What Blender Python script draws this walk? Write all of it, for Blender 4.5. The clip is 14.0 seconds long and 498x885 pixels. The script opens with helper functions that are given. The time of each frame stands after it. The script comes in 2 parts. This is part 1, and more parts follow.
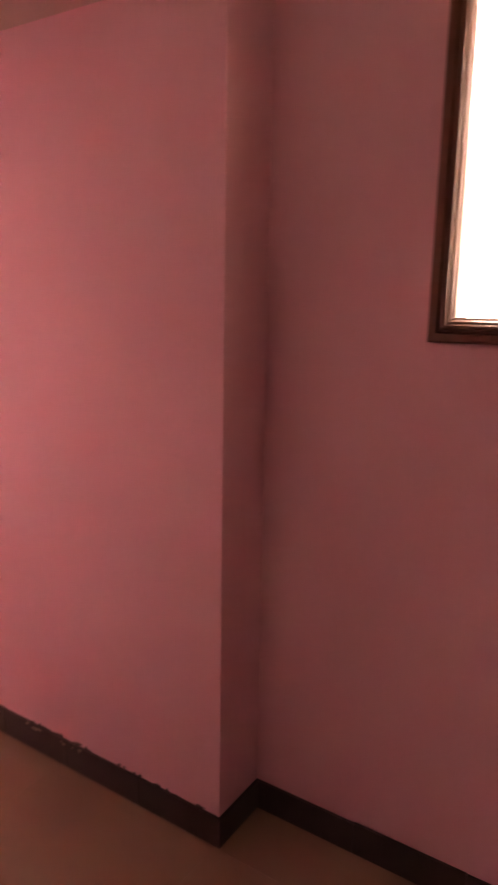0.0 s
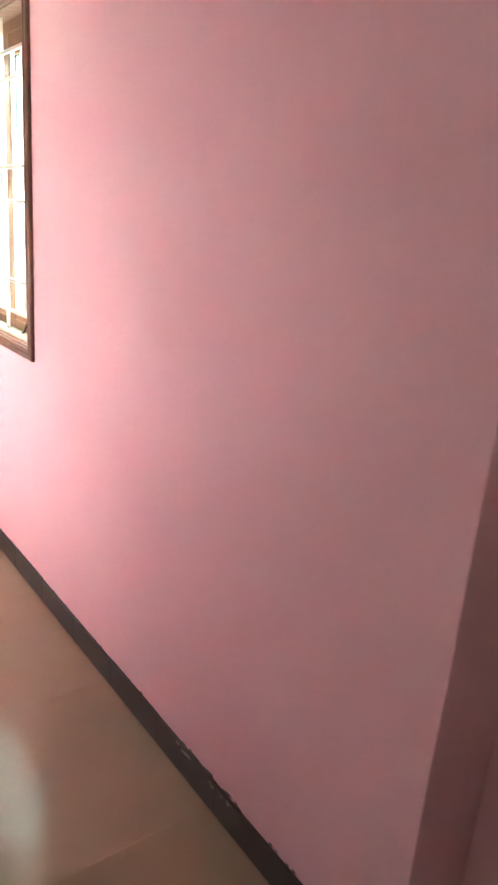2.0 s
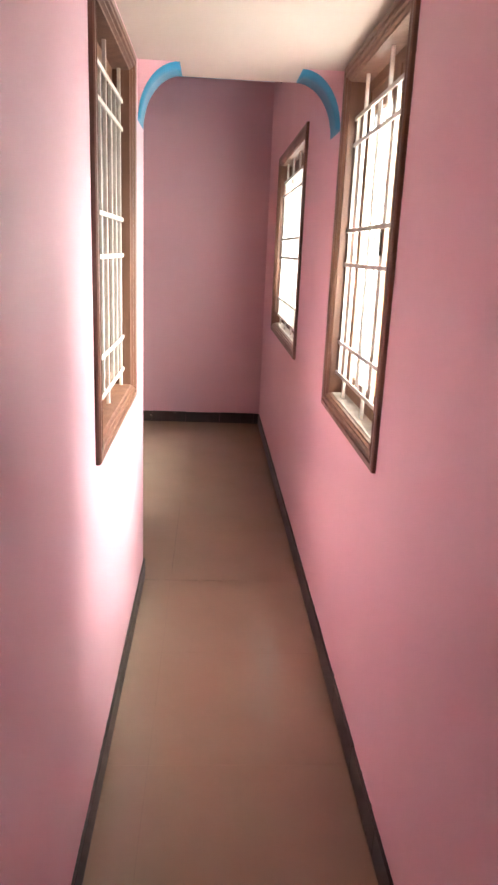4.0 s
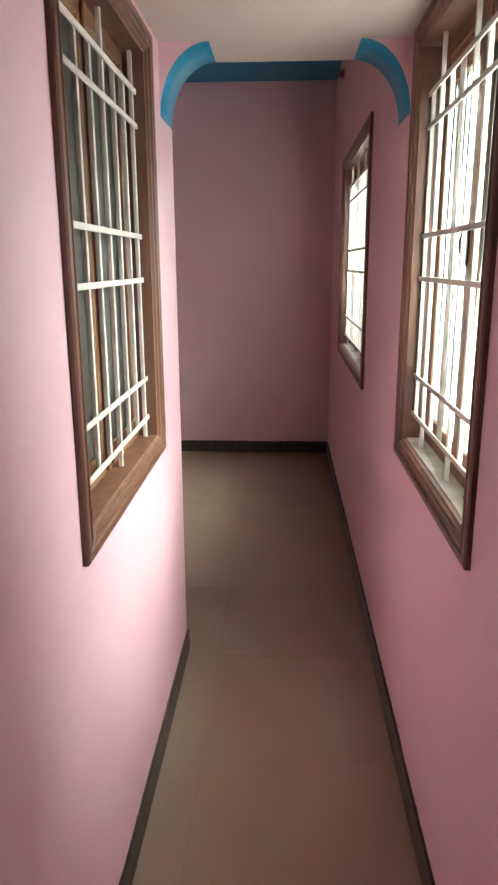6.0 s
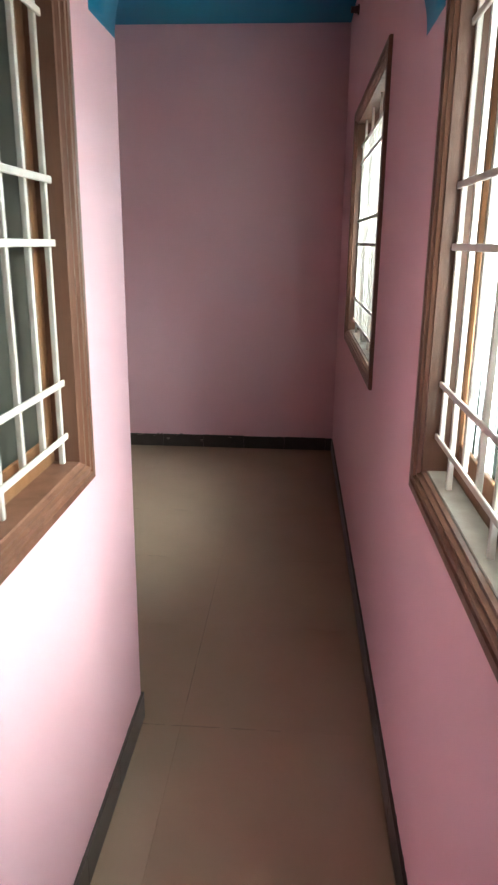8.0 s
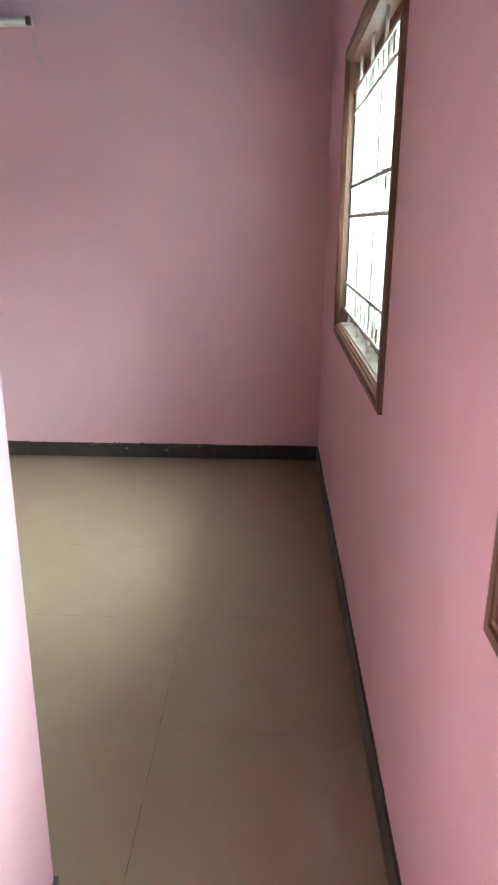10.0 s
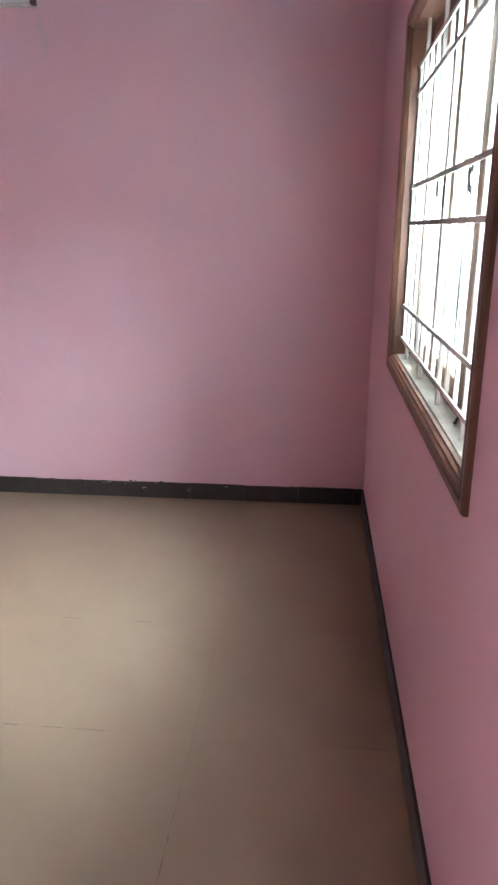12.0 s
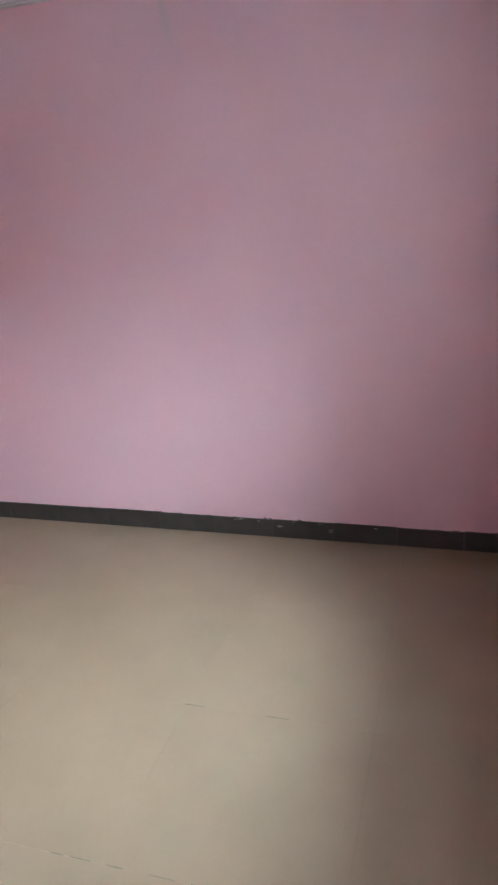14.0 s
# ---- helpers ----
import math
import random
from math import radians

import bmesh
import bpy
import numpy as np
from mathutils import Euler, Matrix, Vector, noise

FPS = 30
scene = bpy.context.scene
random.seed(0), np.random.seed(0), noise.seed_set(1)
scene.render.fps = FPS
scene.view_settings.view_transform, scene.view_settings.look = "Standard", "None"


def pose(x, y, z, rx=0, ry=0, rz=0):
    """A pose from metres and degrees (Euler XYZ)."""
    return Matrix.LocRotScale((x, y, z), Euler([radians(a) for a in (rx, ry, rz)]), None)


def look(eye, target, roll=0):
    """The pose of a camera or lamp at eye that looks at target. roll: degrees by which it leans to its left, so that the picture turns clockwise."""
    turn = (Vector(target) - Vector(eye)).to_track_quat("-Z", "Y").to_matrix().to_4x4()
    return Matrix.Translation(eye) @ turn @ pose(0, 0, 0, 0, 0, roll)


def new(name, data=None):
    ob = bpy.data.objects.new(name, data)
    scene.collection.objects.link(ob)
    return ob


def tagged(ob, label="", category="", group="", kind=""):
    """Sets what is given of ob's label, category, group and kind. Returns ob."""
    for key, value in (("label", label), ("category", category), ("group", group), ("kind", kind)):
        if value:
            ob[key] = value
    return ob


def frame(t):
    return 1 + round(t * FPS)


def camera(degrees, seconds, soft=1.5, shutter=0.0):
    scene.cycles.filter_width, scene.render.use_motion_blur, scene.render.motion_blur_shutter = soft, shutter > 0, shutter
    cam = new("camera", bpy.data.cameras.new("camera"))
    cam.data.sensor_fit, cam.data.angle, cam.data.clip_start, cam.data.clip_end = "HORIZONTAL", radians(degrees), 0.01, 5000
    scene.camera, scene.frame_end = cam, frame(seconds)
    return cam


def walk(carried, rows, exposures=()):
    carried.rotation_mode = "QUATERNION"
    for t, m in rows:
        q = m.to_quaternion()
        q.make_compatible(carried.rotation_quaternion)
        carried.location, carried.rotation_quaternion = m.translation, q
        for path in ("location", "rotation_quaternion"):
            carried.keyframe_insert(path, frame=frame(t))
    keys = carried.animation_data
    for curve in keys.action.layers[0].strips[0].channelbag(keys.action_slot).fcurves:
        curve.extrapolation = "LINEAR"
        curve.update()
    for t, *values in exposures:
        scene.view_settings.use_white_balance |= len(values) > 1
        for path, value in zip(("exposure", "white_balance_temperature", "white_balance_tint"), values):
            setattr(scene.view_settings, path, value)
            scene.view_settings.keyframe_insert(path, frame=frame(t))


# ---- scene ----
cam = camera(39.8, 14.0, soft=2.3, shutter=0.4)
PATH = [
    (0, (-1.311, -0.926, 1.449), (0.332, 0.141, 1.044), 1.0),
    (0.5, (-1.181, -0.865, 1.465), (0.249, 0.419, 0.911), 2.3),
    (1, (-1.094, -0.787, 1.481), (0.233, 0.585, 0.886), 1.9),
    (1.5, (-1.034, -0.753, 1.422), (0.209, 0.729, 0.911), 3.3),
    (2, (-0.859, -0.533, 1.442), (0.315, 0.972, 0.845), 4.7),
    (2.5, (-0.727, -0.338, 1.492), (0.187, 1.32, 0.847), 2.0),
    (3, (-0.605, -0.147, 1.439), (0.001, 1.665, 0.848), 1.9),
    (3.5, (-0.499, -0.011, 1.476), (-0.217, 1.887, 0.914), 2.1),
    (4, (-0.462, 0.075, 1.495), (-0.339, 1.998, 0.959), 2.5),
    (6.5, (-0.342, 0.719, 1.505), (-0.465, 2.651, 1.003), -0.1),
    (7, (-0.32, 0.848, 1.495), (-0.455, 2.769, 0.955), 0.5),
    (9.5, (-0.26, 1.77, 1.438), (-0.367, 3.682, 0.86), 0.6),
    (10, (-0.294, 1.935, 1.432), (-0.359, 3.839, 0.824), 0.4),
    (10.5, (-0.312, 2.116, 1.426), (-0.334, 4.018, 0.809), -0.2),
    (11, (-0.315, 2.241, 1.428), (-0.371, 4.144, 0.815), -0.6),
    (11.5, (-0.305, 2.414, 1.436), (-0.446, 4.323, 0.855), -0.4),
    (12, (-0.286, 2.539, 1.443), (-0.468, 4.44, 0.85), 0.1),
    (12.5, (-0.315, 2.678, 1.472), (-0.547, 4.582, 0.905), 0.6),
    (13, (-0.365, 2.782, 1.431), (-0.56, 4.697, 0.884), -0.0),
    (13.5, (-0.361, 2.911, 1.468), (-0.711, 4.786, 0.865), -2.7),
    (14, (-0.411, 3.091, 1.472), (-0.982, 4.911, 0.87), -3.5),
]
walk(cam, [(t, look(eye, target, roll)) for t, eye, target, roll in PATH],
     exposures=[(0.0, 6.8, 10200, 84), (0.5, 7.6, 7000, 14), (1.0, 7.7, 6400, 8), (2.0, 7.5, 6150, 5), (3.0, 7.0, 6300, 11), (4.0, 6.25, 6900, 33),
                (6.5, 5.15, 6400, 18), (7.0, 5.05, 6400, 21), (9.5, 5.9, 5700, 10), (10.5, 6.2, 5700, 7), (11.5, 6.1, 5700, 14),
                (12.5, 6.05, 5600, 22), (13.5, 6.1, 5500, 20), (14.0, 6.05, 5400, 13)])

# ---- daylight ----
world = bpy.data.worlds.new("sky")
scene.world = world
world.use_nodes = True
wn = world.node_tree.nodes
sky = wn.new("ShaderNodeTexSky")
sky.sky_type, sky.sun_disc = "NISHITA", False
sky.sun_elevation, sky.sun_rotation = radians(40), radians(100)
sky.dust_density, sky.air_density = 6.0, 1.0
wn["Background"].inputs["Strength"].default_value = 0.07
world.node_tree.links.new(sky.outputs[0], wn["Background"].inputs["Color"])
sun = new("sun", bpy.data.lights.new("sun", "SUN"))
sun.data.energy, sun.data.angle, sun.data.color = 4.0, radians(70), (0.95, 0.98, 1.0)
sun.matrix_world = look((8, 2.4, 4.2), (0, 3.4, 0))


# ---- materials ----
def material(name, base, second=None, rough=0.6, metal=0.0, scale=6.0, grain=120.0, bump=0.05, spread=0.5,
             stretch=(1, 1, 1), tint=0.0, spec=0.5):
    """A surface with slow blotches between two colours, fine grain relief and uneven gloss."""
    m = bpy.data.materials.new(name)
    m.use_nodes = True
    n, l = m.node_tree.nodes, m.node_tree.links
    b = n["Principled BSDF"]
    b.inputs["Metallic"].default_value = metal
    b.inputs["Specular IOR Level"].default_value = spec
    co = n.new("ShaderNodeTexCoord")
    mp = n.new("ShaderNodeMapping")
    mp.inputs["Scale"].default_value = stretch
    l.new(co.outputs["Object"], mp.inputs["Vector"])
    big, fine = n.new("ShaderNodeTexNoise"), n.new("ShaderNodeTexNoise")
    big.inputs["Scale"].default_value, big.inputs["Detail"].default_value = scale, 5
    fine.inputs["Scale"].default_value, fine.inputs["Detail"].default_value = grain, 3
    for x in (big, fine):
        l.new(mp.outputs[0], x.inputs["Vector"])
    mix = n.new("ShaderNodeMix")
    mix.data_type = "RGBA"
    mix.inputs["A"].default_value = (*base, 1)
    mix.inputs["B"].default_value = (*(second or [c * 0.8 for c in base]), 1)
    rng = n.new("ShaderNodeMapRange")
    rng.inputs["From Min"].default_value, rng.inputs["From Max"].default_value = 0.5 - spread / 2, 0.5 + spread / 2
    l.new(big.outputs["Fac"], rng.inputs["Value"])
    l.new(rng.outputs[0], mix.inputs["Factor"])
    out = mix.outputs["Result"]
    if tint:
        info, hsv, mr = n.new("ShaderNodeObjectInfo"), n.new("ShaderNodeHueSaturation"), n.new("ShaderNodeMapRange")
        mr.inputs["To Min"].default_value, mr.inputs["To Max"].default_value = 1 - tint, 1 + tint
        l.new(info.outputs["Random"], mr.inputs["Value"])
        l.new(mr.outputs[0], hsv.inputs["Value"])
        l.new(out, hsv.inputs["Color"])
        out = hsv.outputs[0]
    l.new(out, b.inputs["Base Color"])
    gl = n.new("ShaderNodeMapRange")
    gl.inputs["To Min"].default_value, gl.inputs["To Max"].default_value = max(rough - 0.07, 0.03), min(rough + 0.07, 1)
    l.new(big.outputs["Fac"], gl.inputs["Value"])
    l.new(gl.outputs[0], b.inputs["Roughness"])
    bm = n.new("ShaderNodeBump")
    bm.inputs["Strength"].default_value, bm.inputs["Distance"].default_value = bump, 0.004
    l.new(fine.outputs["Fac"], bm.inputs["Height"])
    l.new(bm.outputs[0], b.inputs["Normal"])
    return m


PINK = material("pink_emulsion", (0.78, 0.49, 0.543), (0.755, 0.458, 0.515), rough=0.55, scale=2.2, grain=90, bump=0.10)
WHITE = material("ceiling_white", (0.56, 0.475, 0.41), (0.52, 0.435, 0.375), rough=0.8, scale=2, grain=70, bump=0.12)
BLUE = material("blue_enamel", (0.008, 0.22, 0.38), (0.012, 0.26, 0.42), rough=0.5, scale=8, grain=60, bump=0.08, spec=0.3)
TILE = material("vitrified_tile", (0.33, 0.240, 0.168), (0.295, 0.213, 0.148), rough=0.16, scale=3.5, grain=300, bump=0.01, tint=0.003, spec=0.24)
GROUT = material("tile_grout", (0.25, 0.19, 0.14), rough=0.9, grain=200)
SKIRT = material("dark_skirting_tile", (0.040, 0.031, 0.027), (0.060, 0.048, 0.042), rough=0.42, scale=14, grain=200, bump=0.03, tint=0.06)
WOOD = material("brown_varnished_wood", (0.195, 0.090, 0.054), (0.125, 0.056, 0.034), rough=0.42, scale=5, grain=60, bump=0.15, stretch=(6, 6, 0.7))
TEAK = material("orange_teak", (0.24, 0.11, 0.045), (0.16, 0.07, 0.03), rough=0.45, scale=6, grain=60, bump=0.12, stretch=(6, 6, 0.6))
BAR = material("white_painted_iron", (0.72, 0.68, 0.62), (0.58, 0.52, 0.46), rough=0.4, scale=20, grain=200, bump=0.08)
IRON = material("dark_iron", (0.05, 0.045, 0.04), rough=0.5, metal=0.6, scale=20)
# grey-green of the added outside block, kept dark so the panes look less blown out
CREAM = material("backdrop_grey_green", (0.15, 0.168, 0.135), (0.10, 0.112, 0.09), rough=0.85, scale=1.5, grain=60, bump=0.2)
PALE = material("pale_exterior_paint", (0.34, 0.34, 0.30), (0.25, 0.25, 0.22), rough=0.85, scale=1.5, grain=60, bump=0.2)
YELLOW = material("yellow_exterior_paint", (0.76, 0.58, 0.22), (0.68, 0.50, 0.18), rough=0.8, scale=2, grain=60, bump=0.2)
# earth colour darkened in place of shade, so less light bounces up indoors
SOIL = material("darkened_earth", (0.085, 0.07, 0.05), (0.055, 0.047, 0.036), rough=0.95, scale=0.8, grain=20, bump=0.5)
PLASTIC = material("white_lamp_plastic", (0.78, 0.76, 0.72), rough=0.35, scale=10, bump=0.01)
TUBE = material("milky_tube_glass", (0.80, 0.78, 0.76), rough=0.15, scale=10, bump=0.0)
BROWN = material("brown_bakelite", (0.10, 0.03, 0.025), rough=0.35, scale=20)
DUST = material("dusty_sill_plaster", (0.42, 0.37, 0.31), (0.28, 0.24, 0.20), rough=0.9, scale=14, grain=80, bump=0.3)


def glass_material(name, colour, rough, clear):
    m = bpy.data.materials.new(name)
    m.use_nodes = True
    b = m.node_tree.nodes["Principled BSDF"]
    b.inputs["Base Color"].default_value = (*colour, 1)
    b.inputs["Roughness"].default_value = rough
    b.inputs["Transmission Weight"].default_value = clear
    b.inputs["IOR"].default_value = 1.45
    return m


DARKGLASS = glass_material("green_tinted_glass", (0.075, 0.078, 0.062), 0.5, 0.4)


def frosted(name, colour, gloss, clear, streak=0.06):
    """Lightly ground, reeded glass: scatters part of the daylight, lets the rest straight through. Dark streaks in its
    colour break up the glare.
    """
    m = bpy.data.materials.new(name)
    m.use_nodes = True
    n, l = m.node_tree.nodes, m.node_tree.links
    thru, sheen, mix = n.new("ShaderNodeBsdfTranslucent"), n.new("ShaderNodeBsdfGlossy"), n.new("ShaderNodeMixShader")
    grain, ramp = n.new("ShaderNodeTexNoise"), n.new("ShaderNodeMix")
    co, mp = n.new("ShaderNodeTexCoord"), n.new("ShaderNodeMapping")
    mp.inputs["Scale"].default_value = (30, 30, 0.6)
    grain.inputs["Scale"].default_value, grain.inputs["Detail"].default_value = 1.5, 4
    ramp.data_type = "RGBA"
    ramp.inputs["A"].default_value = (*colour, 1)
    ramp.inputs["B"].default_value = (colour[0] * streak, colour[1] * streak * 1.1, colour[2] * streak, 1)
    l.new(co.outputs["Object"], mp.inputs["Vector"])
    l.new(mp.outputs[0], grain.inputs["Vector"])
    sharp = n.new("ShaderNodeMapRange")
    sharp.inputs["From Min"].default_value, sharp.inputs["From Max"].default_value = 0.42, 0.54
    l.new(grain.outputs["Fac"], sharp.inputs["Value"])
    l.new(sharp.outputs[0], ramp.inputs["Factor"])
    l.new(ramp.outputs["Result"], thru.inputs["Color"])
    sheen.inputs["Roughness"].default_value = 0.3
    mix.inputs["Fac"].default_value = gloss
    l.new(thru.outputs[0], mix.inputs[1])
    l.new(sheen.outputs[0], mix.inputs[2])
    see, both = n.new("ShaderNodeBsdfTransparent"), n.new("ShaderNodeMixShader")
    l.new(ramp.outputs["Result"], see.inputs["Color"])
    both.inputs["Fac"].default_value = clear
    l.new(mix.outputs[0], both.inputs[1])
    l.new(see.outputs[0], both.inputs[2])
    l.new(both.outputs[0], n["Material Output"].inputs["Surface"])
    return m


FROST = frosted("frosted_glass", (0.87, 0.95, 0.90), 0.03, 0.66, 0.03)
# darker copy of the glass, toned down so less light reaches the recess
DIM_FROST = frosted("dimmed_frosted_glass", (0.52, 0.57, 0.55), 0.04, 0.5, 0.7)


# ---- mesh helpers ----
def mesh_of(bm, name, mat, smooth=False):
    bmesh.ops.recalc_face_normals(bm, faces=bm.faces[:])
    me = bpy.data.meshes.new(name)
    bm.to_mesh(me)
    bm.free()
    for m in (mat if isinstance(mat, (list, tuple)) else [mat]):
        me.materials.append(m)
    if smooth:
        for p in me.polygons:
            p.use_smooth = True
    return me


def add_box(bm, lo, hi, bevel=0.0, mat=0):
    r = bmesh.ops.create_cube(bm, size=1)
    vs = r["verts"]
    for v in vs:
        v.co = Vector([lo[i] + (v.co[i] + 0.5) * (hi[i] - lo[i]) for i in range(3)])
    fs = {f for v in vs for f in v.link_faces}
    for f in fs:
        f.material_index = mat
    if bevel:
        es = list({e for v in vs for e in v.link_edges})
        bmesh.ops.bevel(bm, geom=es, offset=bevel, segments=1, affect="EDGES", profile=0.5)


def box_mesh(name, lo, hi, mat, bevel=0.0):
    bm = bmesh.new()
    add_box(bm, lo, hi, bevel)
    return mesh_of(bm, name, mat)


def part(name, data, parent, m=None, label=""):
    ob = new(name, data)
    ob.parent = parent
    if m is not None:
        ob.matrix_basis = m
    return tagged(ob, label)


def add_rod(bm, a, b, r, sides=8):
    a, b = Vector(a), Vector(b)
    q = (b - a).to_track_quat("Z", "Y").to_matrix().to_4x4()
    bmesh.ops.create_cone(bm, cap_ends=True, segments=sides, radius1=r, radius2=r, depth=(b - a).length,
                          matrix=Matrix.Translation((a + b) / 2) @ q)


def wall(name, along, face, back, u0, u1, z0, z1, mat, openings=(), label="", back_mat=None):
    """A thick wall. along: 'x' or 'y'; face and back: its two planes; openings: (u0, u1, z0, z1)."""
    us = sorted({u0, u1, *[o[0] for o in openings], *[o[1] for o in openings]})
    zs = sorted({z0, z1, *[o[2] for o in openings], *[o[3] for o in openings]})

    def solid(i, j):
        if not (0 <= i < len(us) - 1 and 0 <= j < len(zs) - 1):
            return False
        u, z = (us[i] + us[i + 1]) / 2, (zs[j] + zs[j + 1]) / 2
        return not any(o[0] < u < o[1] and o[2] < z < o[3] for o in openings)

    bm = bmesh.new()
    seen = {}

    def vert(u, d, z):
        k = (round(u, 5), round(d, 5), round(z, 5))
        if k not in seen:
            seen[k] = bm.verts.new((u, d, z) if along == "x" else (d, u, z))
        return seen[k]

    def quad(pts, mi=0):
        f = bm.faces.new([vert(*p) for p in pts])
        f.material_index = mi

    for i in range(len(us) - 1):
        for j in range(len(zs) - 1):
            if not solid(i, j):
                continue
            a, b, c, d = us[i], us[i + 1], zs[j], zs[j + 1]
            quad([(a, face, c), (b, face, c), (b, face, d), (a, face, d)])
            quad([(a, back, c), (b, back, c), (b, back, d), (a, back, d)], 1)
            for (di, dj, p, q) in ((-1, 0, (a, c), (a, d)), (1, 0, (b, c), (b, d)), (0, -1, (a, c), (b, c)), (0, 1, (a, d), (b, d))):
                if not solid(i + di, j + dj):
                    inner = 0 <= i + di < len(us) - 1 and 0 <= j + dj < len(zs) - 1
                    quad([(p[0], face, p[1]), (q[0], face, q[1]), (q[0], back, q[1]), (p[0], back, p[1])], 1 if inner else 0)
    ob = new(name, mesh_of(bm, name, [mat, back_mat or mat]))
    return tagged(ob, label, "wall", kind="structure")


# ---- the plan: corridor along y between x = -0.743 and 0, room beyond y = 3.036 ----
CW = -0.743          # corridor's inner wall
END = 6.08           # far wall of the room
JAMB = 3.036         # end of the corridor
LOW = 2.136          # corridor ceiling
HIGH = 2.797         # room ceiling
STEP = 0.188         # recess of the wall behind the corridor's start
ROOM_L = -3.6        # far side of the rooms
BACK = -2.6
WIN1 = (1.838, 2.730, 0.925, 2.126)
WIN2 = (3.722, 5.168, 0.945, 2.118)
WINL = (1.772, 2.647, 0.950, 2.104)
WIN0 = (-1.00, -0.42, 1.366, 2.20)

wall("wall_east", "y", 0, 0.23, 0.0, END, 0, HIGH, PINK, [WIN1, WIN2], "pink painted outer wall with two barred windows", PALE)
wall("wall_recess", "y", STEP, STEP + 0.23, BACK, 0.0, 0, HIGH, PINK, [WIN0], "pink painted wall set back with a high window", PALE)
wall("wall_north", "x", END, END + 0.23, ROOM_L, 0.23, 0, HIGH, PINK, (), "plain pink painted end wall of the room")
wall("wall_corridor", "y", CW, CW - 0.15, 0.25, JAMB - 0.15, 0, HIGH, PINK, [WINL], "pink painted corridor wall with a barred window")
wall("wall_room_south", "x", JAMB, JAMB - 0.15, ROOM_L, CW, 0, HIGH, PINK, (), "pink painted wall beside the corridor opening")
wall("wall_hall_north", "x", 0.25, 0.40, ROOM_L, CW - 0.15, 0, HIGH, PINK, (), "pink painted wall of the starting hall")
wall("wall_west", "y", ROOM_L, ROOM_L - 0.2, BACK, END, 0, HIGH, PINK, (), "pink painted far side wall")
wall("wall_south", "x", BACK, BACK - 0.2, ROOM_L, STEP + 0.23, 0, HIGH, PINK, (), "pink painted wall closing the hall")

# ceilings
bm = bmesh.new()
add_box(bm, (ROOM_L - 0.2, BACK - 0.2, HIGH), (0.43, END + 0.23, HIGH + 0.15))
tagged(new("ceiling", mesh_of(bm, "ceiling", WHITE)), "off-white painted concrete room ceiling", "ceiling", kind="structure")
bm = bmesh.new()
add_box(bm, (CW, 0.25, LOW), (0, JAMB, HIGH - 0.004))
tagged(new("ceiling_corridor", mesh_of(bm, "ceiling_corridor", WHITE)), "low off-white painted corridor ceiling under a loft", "ceiling", kind="structure")
bm = bmesh.new()
add_box(bm, (ROOM_L, 5.53, HIGH - 0.006), (0, END, HIGH - 0.001))
add_box(bm, (-0.10, JAMB, HIGH - 0.006), (0, 5.53, HIGH - 0.001))
tagged(new("trim", mesh_of(bm, "trim", BLUE)), "dark blue painted band round the ceiling edge", "ceiling band", kind="structure")


def corner_fillet(name, side, x):
    """A curved corner filler between wall and low ceiling, its soffit painted blue."""
    rx, rz, y0, y1 = 0.150, 0.200, 2.815, JAMB
    bm = bmesh.new()
    rows = []
    for y in (y0, y1):
        arc = [bm.verts.new((x + side * rx * (1 - math.cos(a)), y, LOW - rz * (1 - math.sin(a)) + 0.0))
               for a in [math.pi / 2 * k / 14 for k in range(15)]]
        rows.append((bm.verts.new((x, y, LOW)), arc))
    (c0, a0), (c1, a1) = rows
    for k in range(14):
        bm.faces.new((c0, a0[k], a0[k + 1])).material_index = 0
        bm.faces.new((c1, a1[k], a1[k + 1])).material_index = 0
        f = bm.faces.new((a0[k], a0[k + 1], a1[k + 1], a1[k]))
        f.material_index, f.smooth = 1, True
    ob = new(name, mesh_of(bm, name, [PINK, BLUE]))
    return tagged(ob, "rounded plaster corner with a bright blue painted soffit", "arch corner", "arch corners", "structure")


corner_fillet("arch_corner", 1, CW)
corner_fillet("arch_corner", -1, 0.0)


# ---- windows ----
def ring_frame(name, w, h, profile, mat):
    """A mitred frame: profile points are (inset, depth) from the outer edge."""
    bm = bmesh.new()
    rings = []
    for i, d in profile:
        rings.append([bm.verts.new((x, d, z)) for x, z in ((i, i), (w - i, i), (w - i, h - i), (i, h - i))])
    n = len(rings)
    for a in range(n):
        r, s = rings[a], rings[(a + 1) % n]
        for k in range(4):
            bm.faces.new((r[k], r[(k + 1) % 4], s[(k + 1) % 4], s[k]))
    return mesh_of(bm, name, mat)


PROFILE = [(0, 0.055), (0, -0.010), (0.004, -0.014), (0.020, -0.014), (0.023, -0.009), (0.027, -0.009), (0.030, -0.014),
           (0.038, -0.013), (0.041, -0.006), (0.046, -0.006), (0.050, 0.002), (0.054, 0.004), (0.054, 0.100), (0.0, 0.100)]
RAILS = (1.062, 1.178, 1.462, 1.580, 1.868, 1.954)


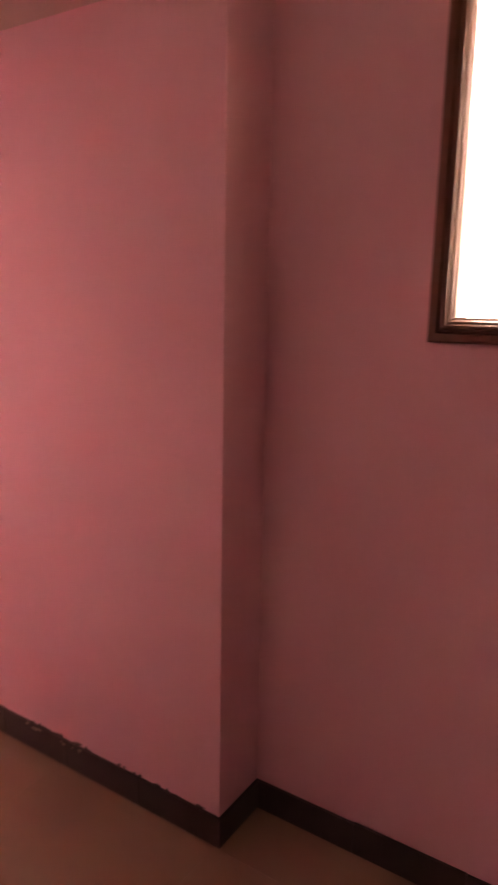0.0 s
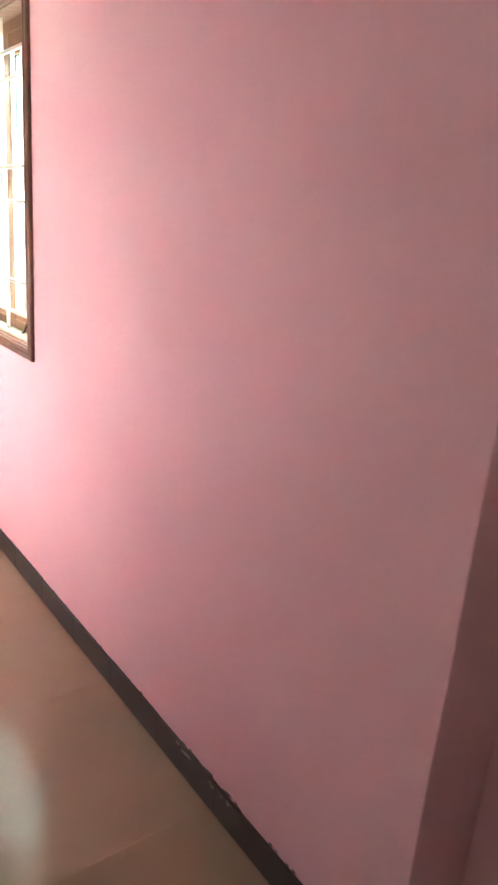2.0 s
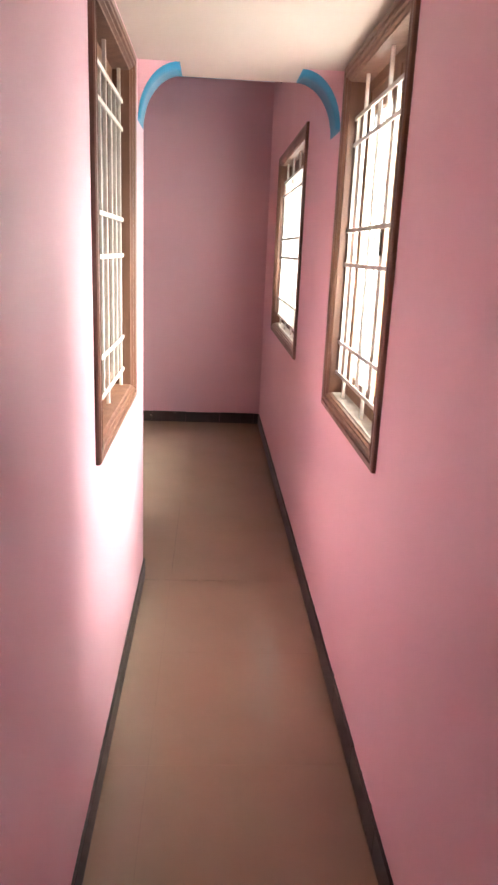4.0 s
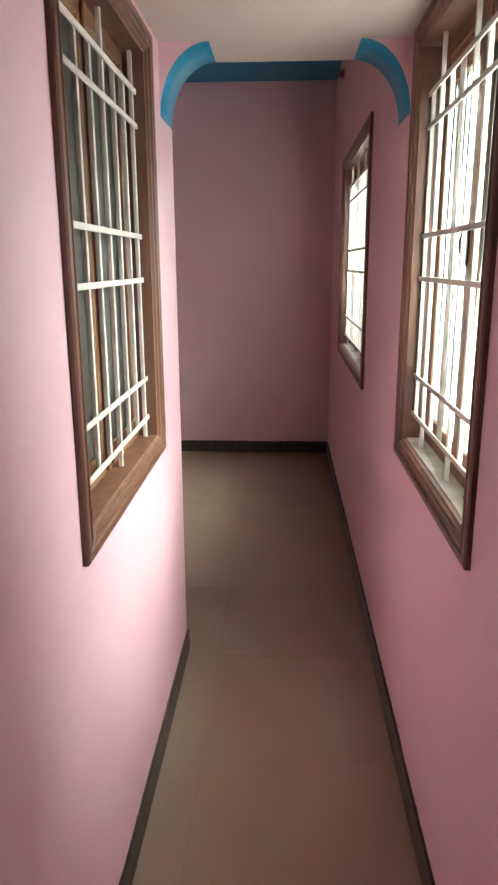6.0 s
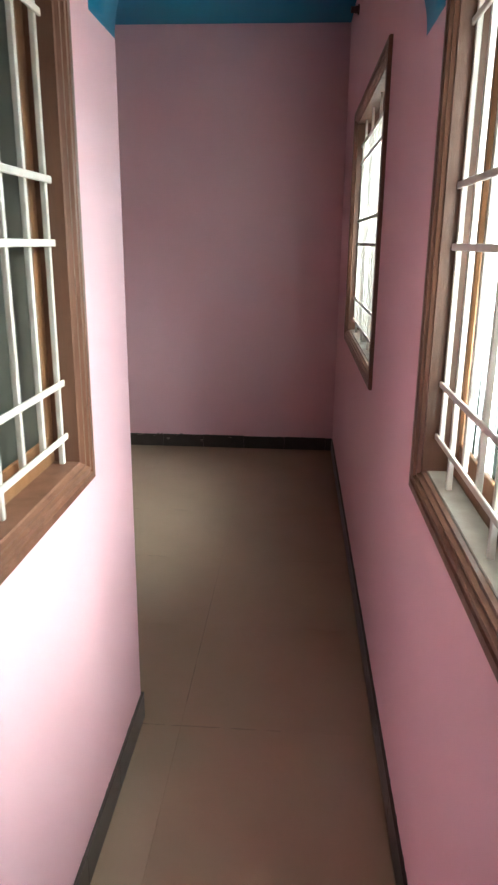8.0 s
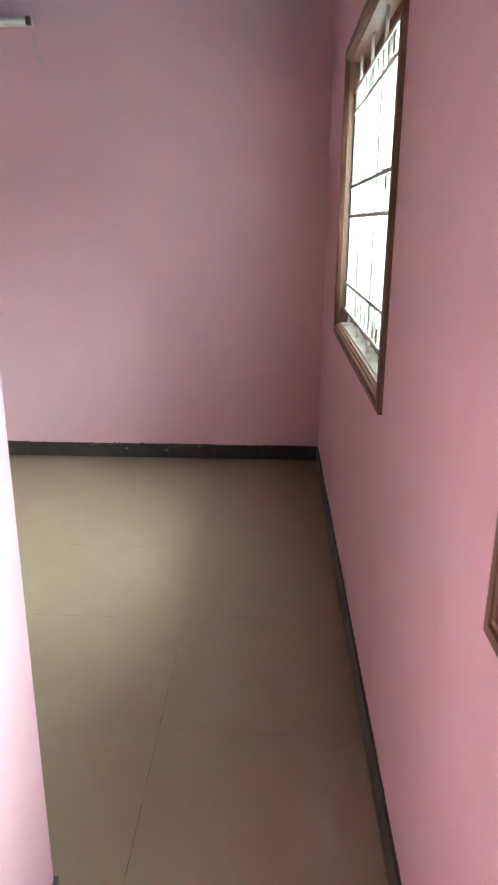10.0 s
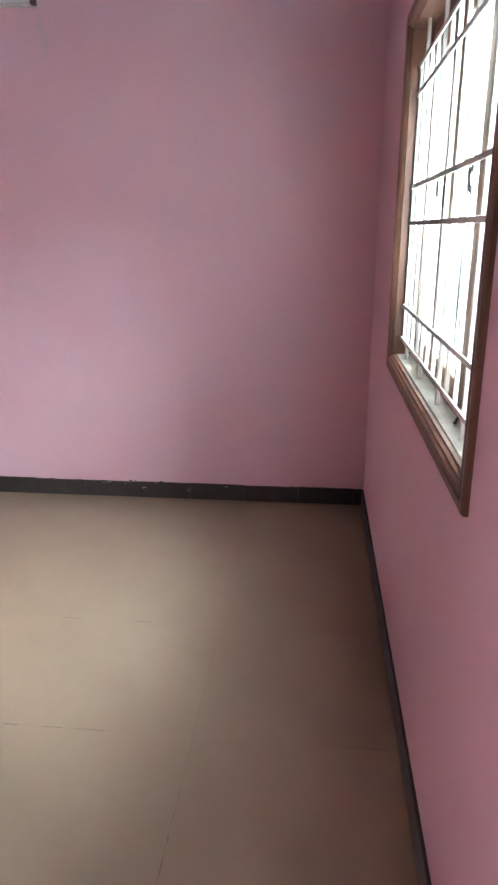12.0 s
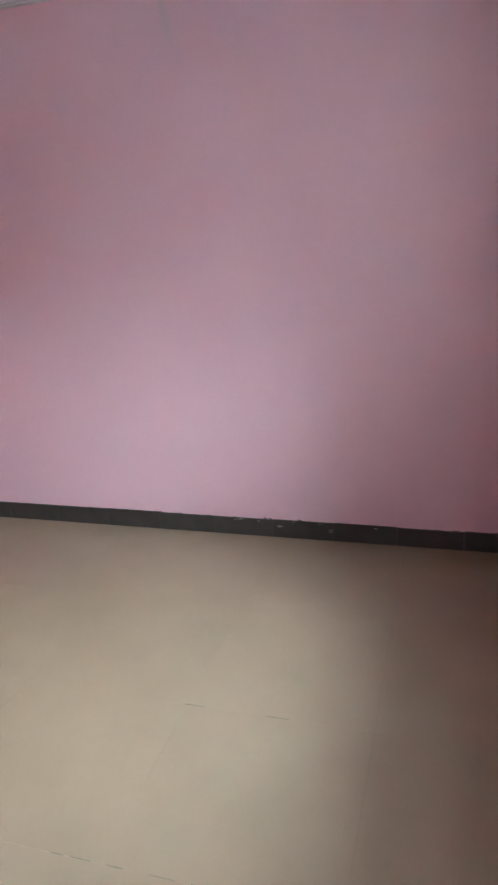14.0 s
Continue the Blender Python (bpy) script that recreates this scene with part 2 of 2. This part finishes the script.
def leaf(window, m, w, h, wood, glass, label, latch=True):
    """A side-hung casement leaf, hinged at local x = 0, with stiles, rails, a pane and a latch."""
    hub = part("shutter", ring_frame("leaf_frame", w, h, [(0, 0), (0, 0.03), (0.036, 0.03), (0.042, 0.024), (0.042, 0.006), (0.036, 0)], wood),
               window, m, label)
    part("pane", box_mesh("pane", (0.040, 0.012, 0.040), (w - 0.040, 0.017, h - 0.040), glass), hub)
    if latch:
        part("top_rail", box_mesh("top_rail", (0.040, 0.003, h - 0.112), (w - 0.040, 0.027, h - 0.039), wood, 0.002), hub)
        part("bottom_rail", box_mesh("bottom_rail", (0.040, 0.003, 0.039), (w - 0.040, 0.027, 0.078), wood, 0.002), hub)
        bm = bmesh.new()
        z = h * 0.52
        add_box(bm, (w - 0.035, -0.004, z - 0.05), (w - 0.012, 0, z + 0.05), 0.001)
        pts = [(w - 0.024, -0.004 - 0.016 * math.sin(math.pi * k / 6), z - 0.04 + 0.08 * k / 6) for k in range(7)]
        for a, b in zip(pts, pts[1:]):
            add_rod(bm, a, b, 0.005, 6)
        part("latch", mesh_of(bm, "latch", IRON), hub, label="dark iron pull handle")
    return hub


def window_unit(name, span, m, bars, label, rails=RAILS):
    """Frame and iron grille in an opening; local x along the wall, y into it, z up from the opening's foot."""
    w, h, z0 = span[1] - span[0], span[3] - span[2], span[2]
    hub = new(name)
    hub.matrix_basis = m
    tagged(hub, label, "window", "barred windows", "structure")
    part("frame", ring_frame("frame", w, h, PROFILE, WOOD), hub, label="brown varnished moulded wooden frame")
    if not bars:
        return hub
    rail = box_mesh("rail", (0.050, 0.026, -0.007), (w - 0.050, 0.032, 0.007), BAR, 0.0015)
    zr = [z - z0 for z in rails]
    for z in zr:
        part("grille_rail", rail, hub, pose(0, 0, z))
    bm = bmesh.new()
    add_box(bm, (-0.006, 0.032, zr[0] - 0.007), (0.006, 0.043, zr[-1] + 0.007), 0.0015)
    short = mesh_of(bm, "bar", BAR)
    bm = bmesh.new()
    add_box(bm, (-0.006, 0.032, 0.052), (0.006, 0.043, h - 0.052), 0.0015)
    long = mesh_of(bm, "long_bar", BAR)
    step = (w - 0.136) / (bars - 1)
    for k in range(bars):
        part("grille_bar", long if k % 3 == 1 else short, hub, pose(0.068 + step * k, 0, 0))
    return hub


w1 = window_unit("window_1", WIN1, pose(0, WIN1[1], WIN1[2], 0, 0, -90), 8, "brown wooden window with white iron bars, frosted shutters closed")
w2 = window_unit("window_2", WIN2, pose(0, WIN2[1], WIN2[2], 0, 0, -90), 13, "wide brown wooden window with white iron bars, frosted shutters closed")
w3 = window_unit("window_3", WINL, pose(CW, WINL[0], WINL[2], 0, 0, 90), 8, "brown wooden inner window with white bars, dark shutters closed")
w0 = window_unit("window_4", WIN0, pose(STEP, WIN0[1], WIN0[2], 0, 0, -90), 0, "small high dark wooden window with dull frosted glass")

# closed leaves behind the inner window's grille
lw, lh = (WINL[1] - WINL[0] - 0.108) / 2, WINL[3] - WINL[2] - 0.108
leaf(w3, pose(0.054, 0.060, 0.054), lw, lh, TEAK, DARKGLASS, "closed teak shutter with dark green glass", False)
leaf(w3, pose(0.054 + lw, 0.060, 0.054), lw, lh, TEAK, DARKGLASS, "closed teak shutter with dark green glass", False)
part("astragal", box_mesh("astragal", (0.054 + lw - 0.016, 0.050, 0.060), (0.054 + lw + 0.010, 0.0598, 0.048 + lh), TEAK, 0.003), w3,
     label="orange teak cover strip where the shutters meet")
bottom = box_mesh("shutter_rail", (0.044, 0.053, 0.060), (lw - 0.044, 0.0598, 0.122), TEAK, 0.003)
for k in range(2):
    part("shutter_rail", bottom, w3, pose(0.054 + lw * k, 0, 0))
# closed leaves with frosted panes in the outer windows
for hub, span, count in ((w1, WIN1, 2), (w2, WIN2, 3)):
    w, h = span[1] - span[0], span[3] - span[2]
    lw, lh = (w - 0.108) / count, h - 0.108
    for k in range(count):
        leaf(hub, pose(0.054 + lw * k, 0.069, 0.054), lw, lh, TEAK, FROST, "closed teak shutter with bright frosted glass")
    part("sill", box_mesh("sill", (0.056, 0.014, 0.050), (w - 0.056, 0.068, 0.058), DUST, 0.002), hub, label="dusty pale plaster sill")
    bm = bmesh.new()
    hx = w * 0.70
    for a, b in (((hx, 0.050, 0.058), (hx + 0.03, 0.046, 0.066)), ((hx + 0.03, 0.046, 0.066), (hx + 0.045, 0.052, 0.095)),
                 ((hx + 0.045, 0.052, 0.095), (hx + 0.030, 0.056, 0.100))):
        add_rod(bm, a, b, 0.004, 6)
    part("stay_hook", mesh_of(bm, "stay_hook", IRON), hub, label="dark iron stay hook on the sill")
part("pane", box_mesh("pane", (0.002, 0.180, 0.002), (WIN0[1] - WIN0[0] - 0.002, 0.186, WIN0[3] - WIN0[2] - 0.002), DIM_FROST), w0)

# ---- outside ----
tagged(new("ground", box_mesh("ground", (-300, -300, -0.9), (300, 300, -0.5), SOIL)), "bare earth round the house, darkened to bounce less light", "ground", kind="structure")


# Added block, not a known building: hides low sky, dims the view through panes.
def window_backdrop():
    hub = new("window_backdrop")
    hub.matrix_basis = pose(5.0, 4.0, -0.5)
    tagged(hub, "added grey-green block outside the windows, yellow along its top", "house")
    bm = bmesh.new()
    add_box(bm, (0, -9, -0.02), (5, 46, 3.3))
    part("wall", mesh_of(bm, "wall", CREAM), hub)
    bm = bmesh.new()
    add_box(bm, (-0.06, -9.05, 3.3), (5.05, 46.05, 3.5), 0.02)
    part("top_band", mesh_of(bm, "top_band", YELLOW), hub, label="yellow band along the added block's top")
    # pale strips added so the panes show light and dark streaks
    column = box_mesh("pale_strip", (-0.06, 0, 0.0), (-0.002, 0.45, 3.29), PALE, 0.01)
    for k in range(36):
        part("pale_strip", column, hub, pose(0, -8.5 + 1.5 * k, 0), "pale strip added for streaks through the panes")
    return hub


window_backdrop()

# ---- fittings ----
def tube_light():
    hub = new("tube_light")
    hub.matrix_basis = pose(-1.606 - 1.22, END, 2.445)
    tagged(hub, "white fluorescent tube fitting, switched off, on the wall", "lamp")
    bm = bmesh.new()
    add_box(bm, (0.0, -0.030, -0.020), (1.22, -0.0005, 0.022), 0.004)
    part("body", mesh_of(bm, "body", PLASTIC), hub)
    holder = box_mesh("holder", (0, -0.062, -0.024), (0.024, -0.030, 0.018), BROWN, 0.003)
    for x in (0.0, 1.196):
        part("holder", holder, hub, pose(x, 0, 0), "brown tube holder")
    bm = bmesh.new()
    add_rod(bm, (0.024, -0.047, -0.004), (1.196, -0.047, -0.004), 0.013, 14)
    part("tube", mesh_of(bm, "tube", TUBE, True), hub)
    return hub


tube_light()


def bulb_holder():
    bm = bmesh.new()
    for x0, x1, r in ((0.0, 0.008, 0.026), (0.008, 0.022, 0.018), (0.022, 0.044, 0.016)):
        add_rod(bm, (-x0, 0, 0), (-x1, 0, 0), r, 16)
    ob = new("bulb_holder", mesh_of(bm, "bulb_holder", BROWN))
    ob.matrix_basis = pose(-0.0005, 5.40, 2.667)
    return tagged(ob, "brown bakelite bulb holder without a bulb", "bulb holder")


bulb_holder()

# ---- floor tiles and skirting ----
slab = tagged(new("floor", box_mesh("floor", (ROOM_L, BACK, -0.2), (STEP, END, -0.003), GROUT)),
              "beige brown glazed floor tiles with fine dark joints", "floor", kind="structure")
PITCH, GAP = 0.600, 0.0005
tile_meshes = {}


def tile_at(x0, x1, y0, y1):
    key = (round(x1 - x0, 4), round(y1 - y0, 4))
    if key not in tile_meshes:
        bm = bmesh.new()
        add_box(bm, (0, 0, -0.010), (key[0], key[1], 0))
        tile_meshes[key] = mesh_of(bm, "tile", TILE)
    part("tile", tile_meshes[key], slab, pose(x0, y0, 0))


xs = [-0.612 + PITCH * k for k in range(-5, 3)]
ys = [3.010 + PITCH * k for k in range(-10, 7)]
for xa in xs:
    for ya in ys:
        x0, x1 = max(xa, ROOM_L), min(xa + PITCH, STEP if ya < -0.3 else 0.0)
        if ya < 0 < ya + PITCH:
            x1 = min(xa + PITCH, STEP)
        y0, y1 = max(ya, BACK), min(ya + PITCH, END)
        if x1 - x0 > 0.02 and y1 - y0 > 0.02:
            tile_at(x0 + GAP / 2, x1 - GAP / 2, y0 + GAP / 2, y1 - GAP / 2)

base = new("baseboard")
tagged(base, "black ceramic skirting tiles along the walls", "skirting", kind="structure")
SK_H, SK_T = 0.092, 0.009
skirt_meshes = {}


def skirting(p, q, inward, pitch=0.30, start=0.0):
    """A run of skirting tiles from p to q on the floor; inward: the way out of the wall."""
    p, q, inward = Vector((*p, 0)), Vector((*q, 0)), Vector((*inward, 0))
    d = (q - p).normalized()
    total, s = (q - p).length, -start
    while s < total - 0.001:
        a, b = max(s, 0), min(s + pitch, total)
        s += pitch
        if b - a < 0.004:
            continue
        n = round(b - a - 0.0007, 4)
        lift = random.choice((0.0, 0.0, 0.0015, -0.0015))
        key = (n, lift)
        if key not in skirt_meshes:
            bm = bmesh.new()
            add_box(bm, (0, 0, 0.0005), (n, SK_T, SK_H + lift), 0.0012)
            skirt_meshes[key] = mesh_of(bm, "skirting_tile", SKIRT)
        m = Matrix((( d.x, inward.x, 0, 0), (d.y, inward.y, 0, 0), (0, 0, 1, 0), (0, 0, 0, 1)))
        part("skirting_tile", skirt_meshes[key], base, Matrix.Translation(p + d * a) @ m)


skirting((0, 0), (0, END), (-1, 0), start=0.02)
skirting((-SK_T, END), (ROOM_L, END), (0, -1), start=0.247 + 0.01)
skirting((STEP, -SK_T), (STEP, BACK), (-1, 0))
skirting((-SK_T, 0), (STEP, 0), (0, -1))
skirting((CW, JAMB), (CW, 0.25), (1, 0))
skirting((CW + SK_T, JAMB), (ROOM_L, JAMB), (0, 1))
skirting((CW + SK_T, 0.25), (ROOM_L, 0.25), (0, -1))

# ---- wear ----
def smears(name, label, mat, spots, seed, size=1.0):
    """Small irregular flakes lying on a wall; spots: (centre, along, out of the wall, length, height, how many)."""
    rng = random.Random(seed)
    bm = bmesh.new()
    for c, d, out, length, height, count in spots:
        c, d, out = Vector(c), Vector(d), Vector(out)
        for k in range(count):
            p = c + d * rng.uniform(-length / 2, length / 2) + Vector((0, 0, rng.uniform(-height, height)))
            ring, a, b = [], size * rng.uniform(0.004, 0.016), size * rng.uniform(0.0015, 0.004)
            for j in range(7):
                t = j / 7 * math.tau
                r = rng.uniform(0.6, 1.2)
                ring.append(p + d * (a * r * math.cos(t)) + Vector((0, 0, b * r * math.sin(t))))
            low = [bm.verts.new(v) for v in ring]
            top = [bm.verts.new(p + (v - p) * 0.8 + out * 0.0016) for v in ring]
            bm.faces.new(top)
            for j in range(7):
                bm.faces.new((low[j], low[(j + 1) % 7], top[(j + 1) % 7], top[j]))
    return tagged(new(name, mesh_of(bm, name, mat)), label, "wear", kind="stuff")


smears("grout_smears", "dark grout smeared along the top of the skirting", SKIRT,
       [((0, 0.62, SK_H + 0.001), (0, 1, 0), (-1, 0, 0), 0.26, 0.004, 15), ((0, 0.12, SK_H), (0, 1, 0), (-1, 0, 0), 0.2, 0.003, 8),
        ((0, 2.6, SK_H), (0, 1, 0), (-1, 0, 0), 5.0, 0.003, 70), ((-1.4, END, SK_H), (1, 0, 0), (0, -1, 0), 2.8, 0.002, 28),
        ((CW, 2.2, SK_H), (0, 1, 0), (1, 0, 0), 1.6, 0.003, 20)], 3)
smears("cement_flecks", "pale cement flecks on the dark skirting", DUST,
       [((-1.215, END - SK_T, 0.055), (1, 0, 0), (0, -1, 0), 0.003, 0.012, 2), ((-0.963, END - SK_T, 0.055), (1, 0, 0), (0, -1, 0), 0.003, 0.012, 2),
        ((-1.0, END - SK_T, 0.084), (1, 0, 0), (0, -1, 0), 0.9, 0.004, 7), ((-SK_T, 0.62, 0.080), (0, 1, 0), (-1, 0, 0), 0.3, 0.006, 10),
        ((CW + 0.0135, 1.800, 0.985), (0, 0.7, 0.7), (1, 0, 0), 0.035, 0.006, 7)], 5)
smears("varnish_smears", "brown varnish smeared past the window frames", WOOD,
       [((0, 4.46, 0.944), (0, 1, 0), (-1, 0, 0), 1.38, 0.003, 40), ((0, 2.28, 0.924), (0, 1, 0), (-1, 0, 0), 0.86, 0.003, 18),
        ((CW, 2.2, 0.949), (0, 1, 0), (1, 0, 0), 0.84, 0.002, 14)], 7, 1.7)

# dirt caught in a few open floor joints
DIRT = material("joint_dirt", (0.085, 0.066, 0.050), (0.15, 0.115, 0.085), rough=0.9, scale=60, grain=200)


def joint_dirt(runs, seed):
    """Broken dark lines of dirt along tile joints; runs: (start, direction, length, how full)."""
    rng = random.Random(seed)
    bm = bmesh.new()
    for (x, y), (dx, dy), length, full in runs:
        s = 0.0
        while s < length:
            n = rng.uniform(0.006, 0.05)
            if rng.random() < full:
                h, o = rng.uniform(0.0005, 0.0012), rng.uniform(-0.0004, 0.0004)
                a = (x + dx * s - dy * h + dy * o, y + dy * s - dx * h + dx * o, -0.001)
                b = (x + dx * (s + n) + dy * h + dy * o, y + dy * (s + n) + dx * h + dx * o, rng.uniform(0.0003, 0.0006))
                add_box(bm, a, b)
            s += n
    return tagged(new("joint_dirt", mesh_of(bm, "joint_dirt", DIRT)), "thin broken lines of dirt in the floor joints", "dirt", kind="stuff")


joint_dirt([((-0.612, 3.13), (0, 1), 0.86, 0.7), ((-0.735, 3.010), (1, 0), 0.46, 0.75), ((-1.36, 4.210), (1, 0), 0.48, 0.65),
            ((-1.29, 4.810), (1, 0), 0.45, 0.4)], 11)

# a damp streak under the end of the tube light
STAIN = material("damp_stain", (0.72, 0.495, 0.535), (0.69, 0.47, 0.51), rough=0.6, scale=30, grain=90)
bm = bmesh.new()
rows = []
for k in range(9):
    z, half, cx = 2.40 - 0.024 * k, 0.004 + 0.016 * math.sin(math.pi * (k + 0.5) / 9), -1.615 + 0.004 * k
    rows.append([bm.verts.new((cx - half, END - 0.0008, z)), bm.verts.new((cx + half, END - 0.0008, z))])
for a, b in zip(rows, rows[1:]):
    bm.faces.new((a[0], a[1], b[1], b[0]))
tagged(new("damp_stain", mesh_of(bm, "damp_stain", STAIN)), "faint brownish damp streak below the tube light", "stain", kind="stuff")
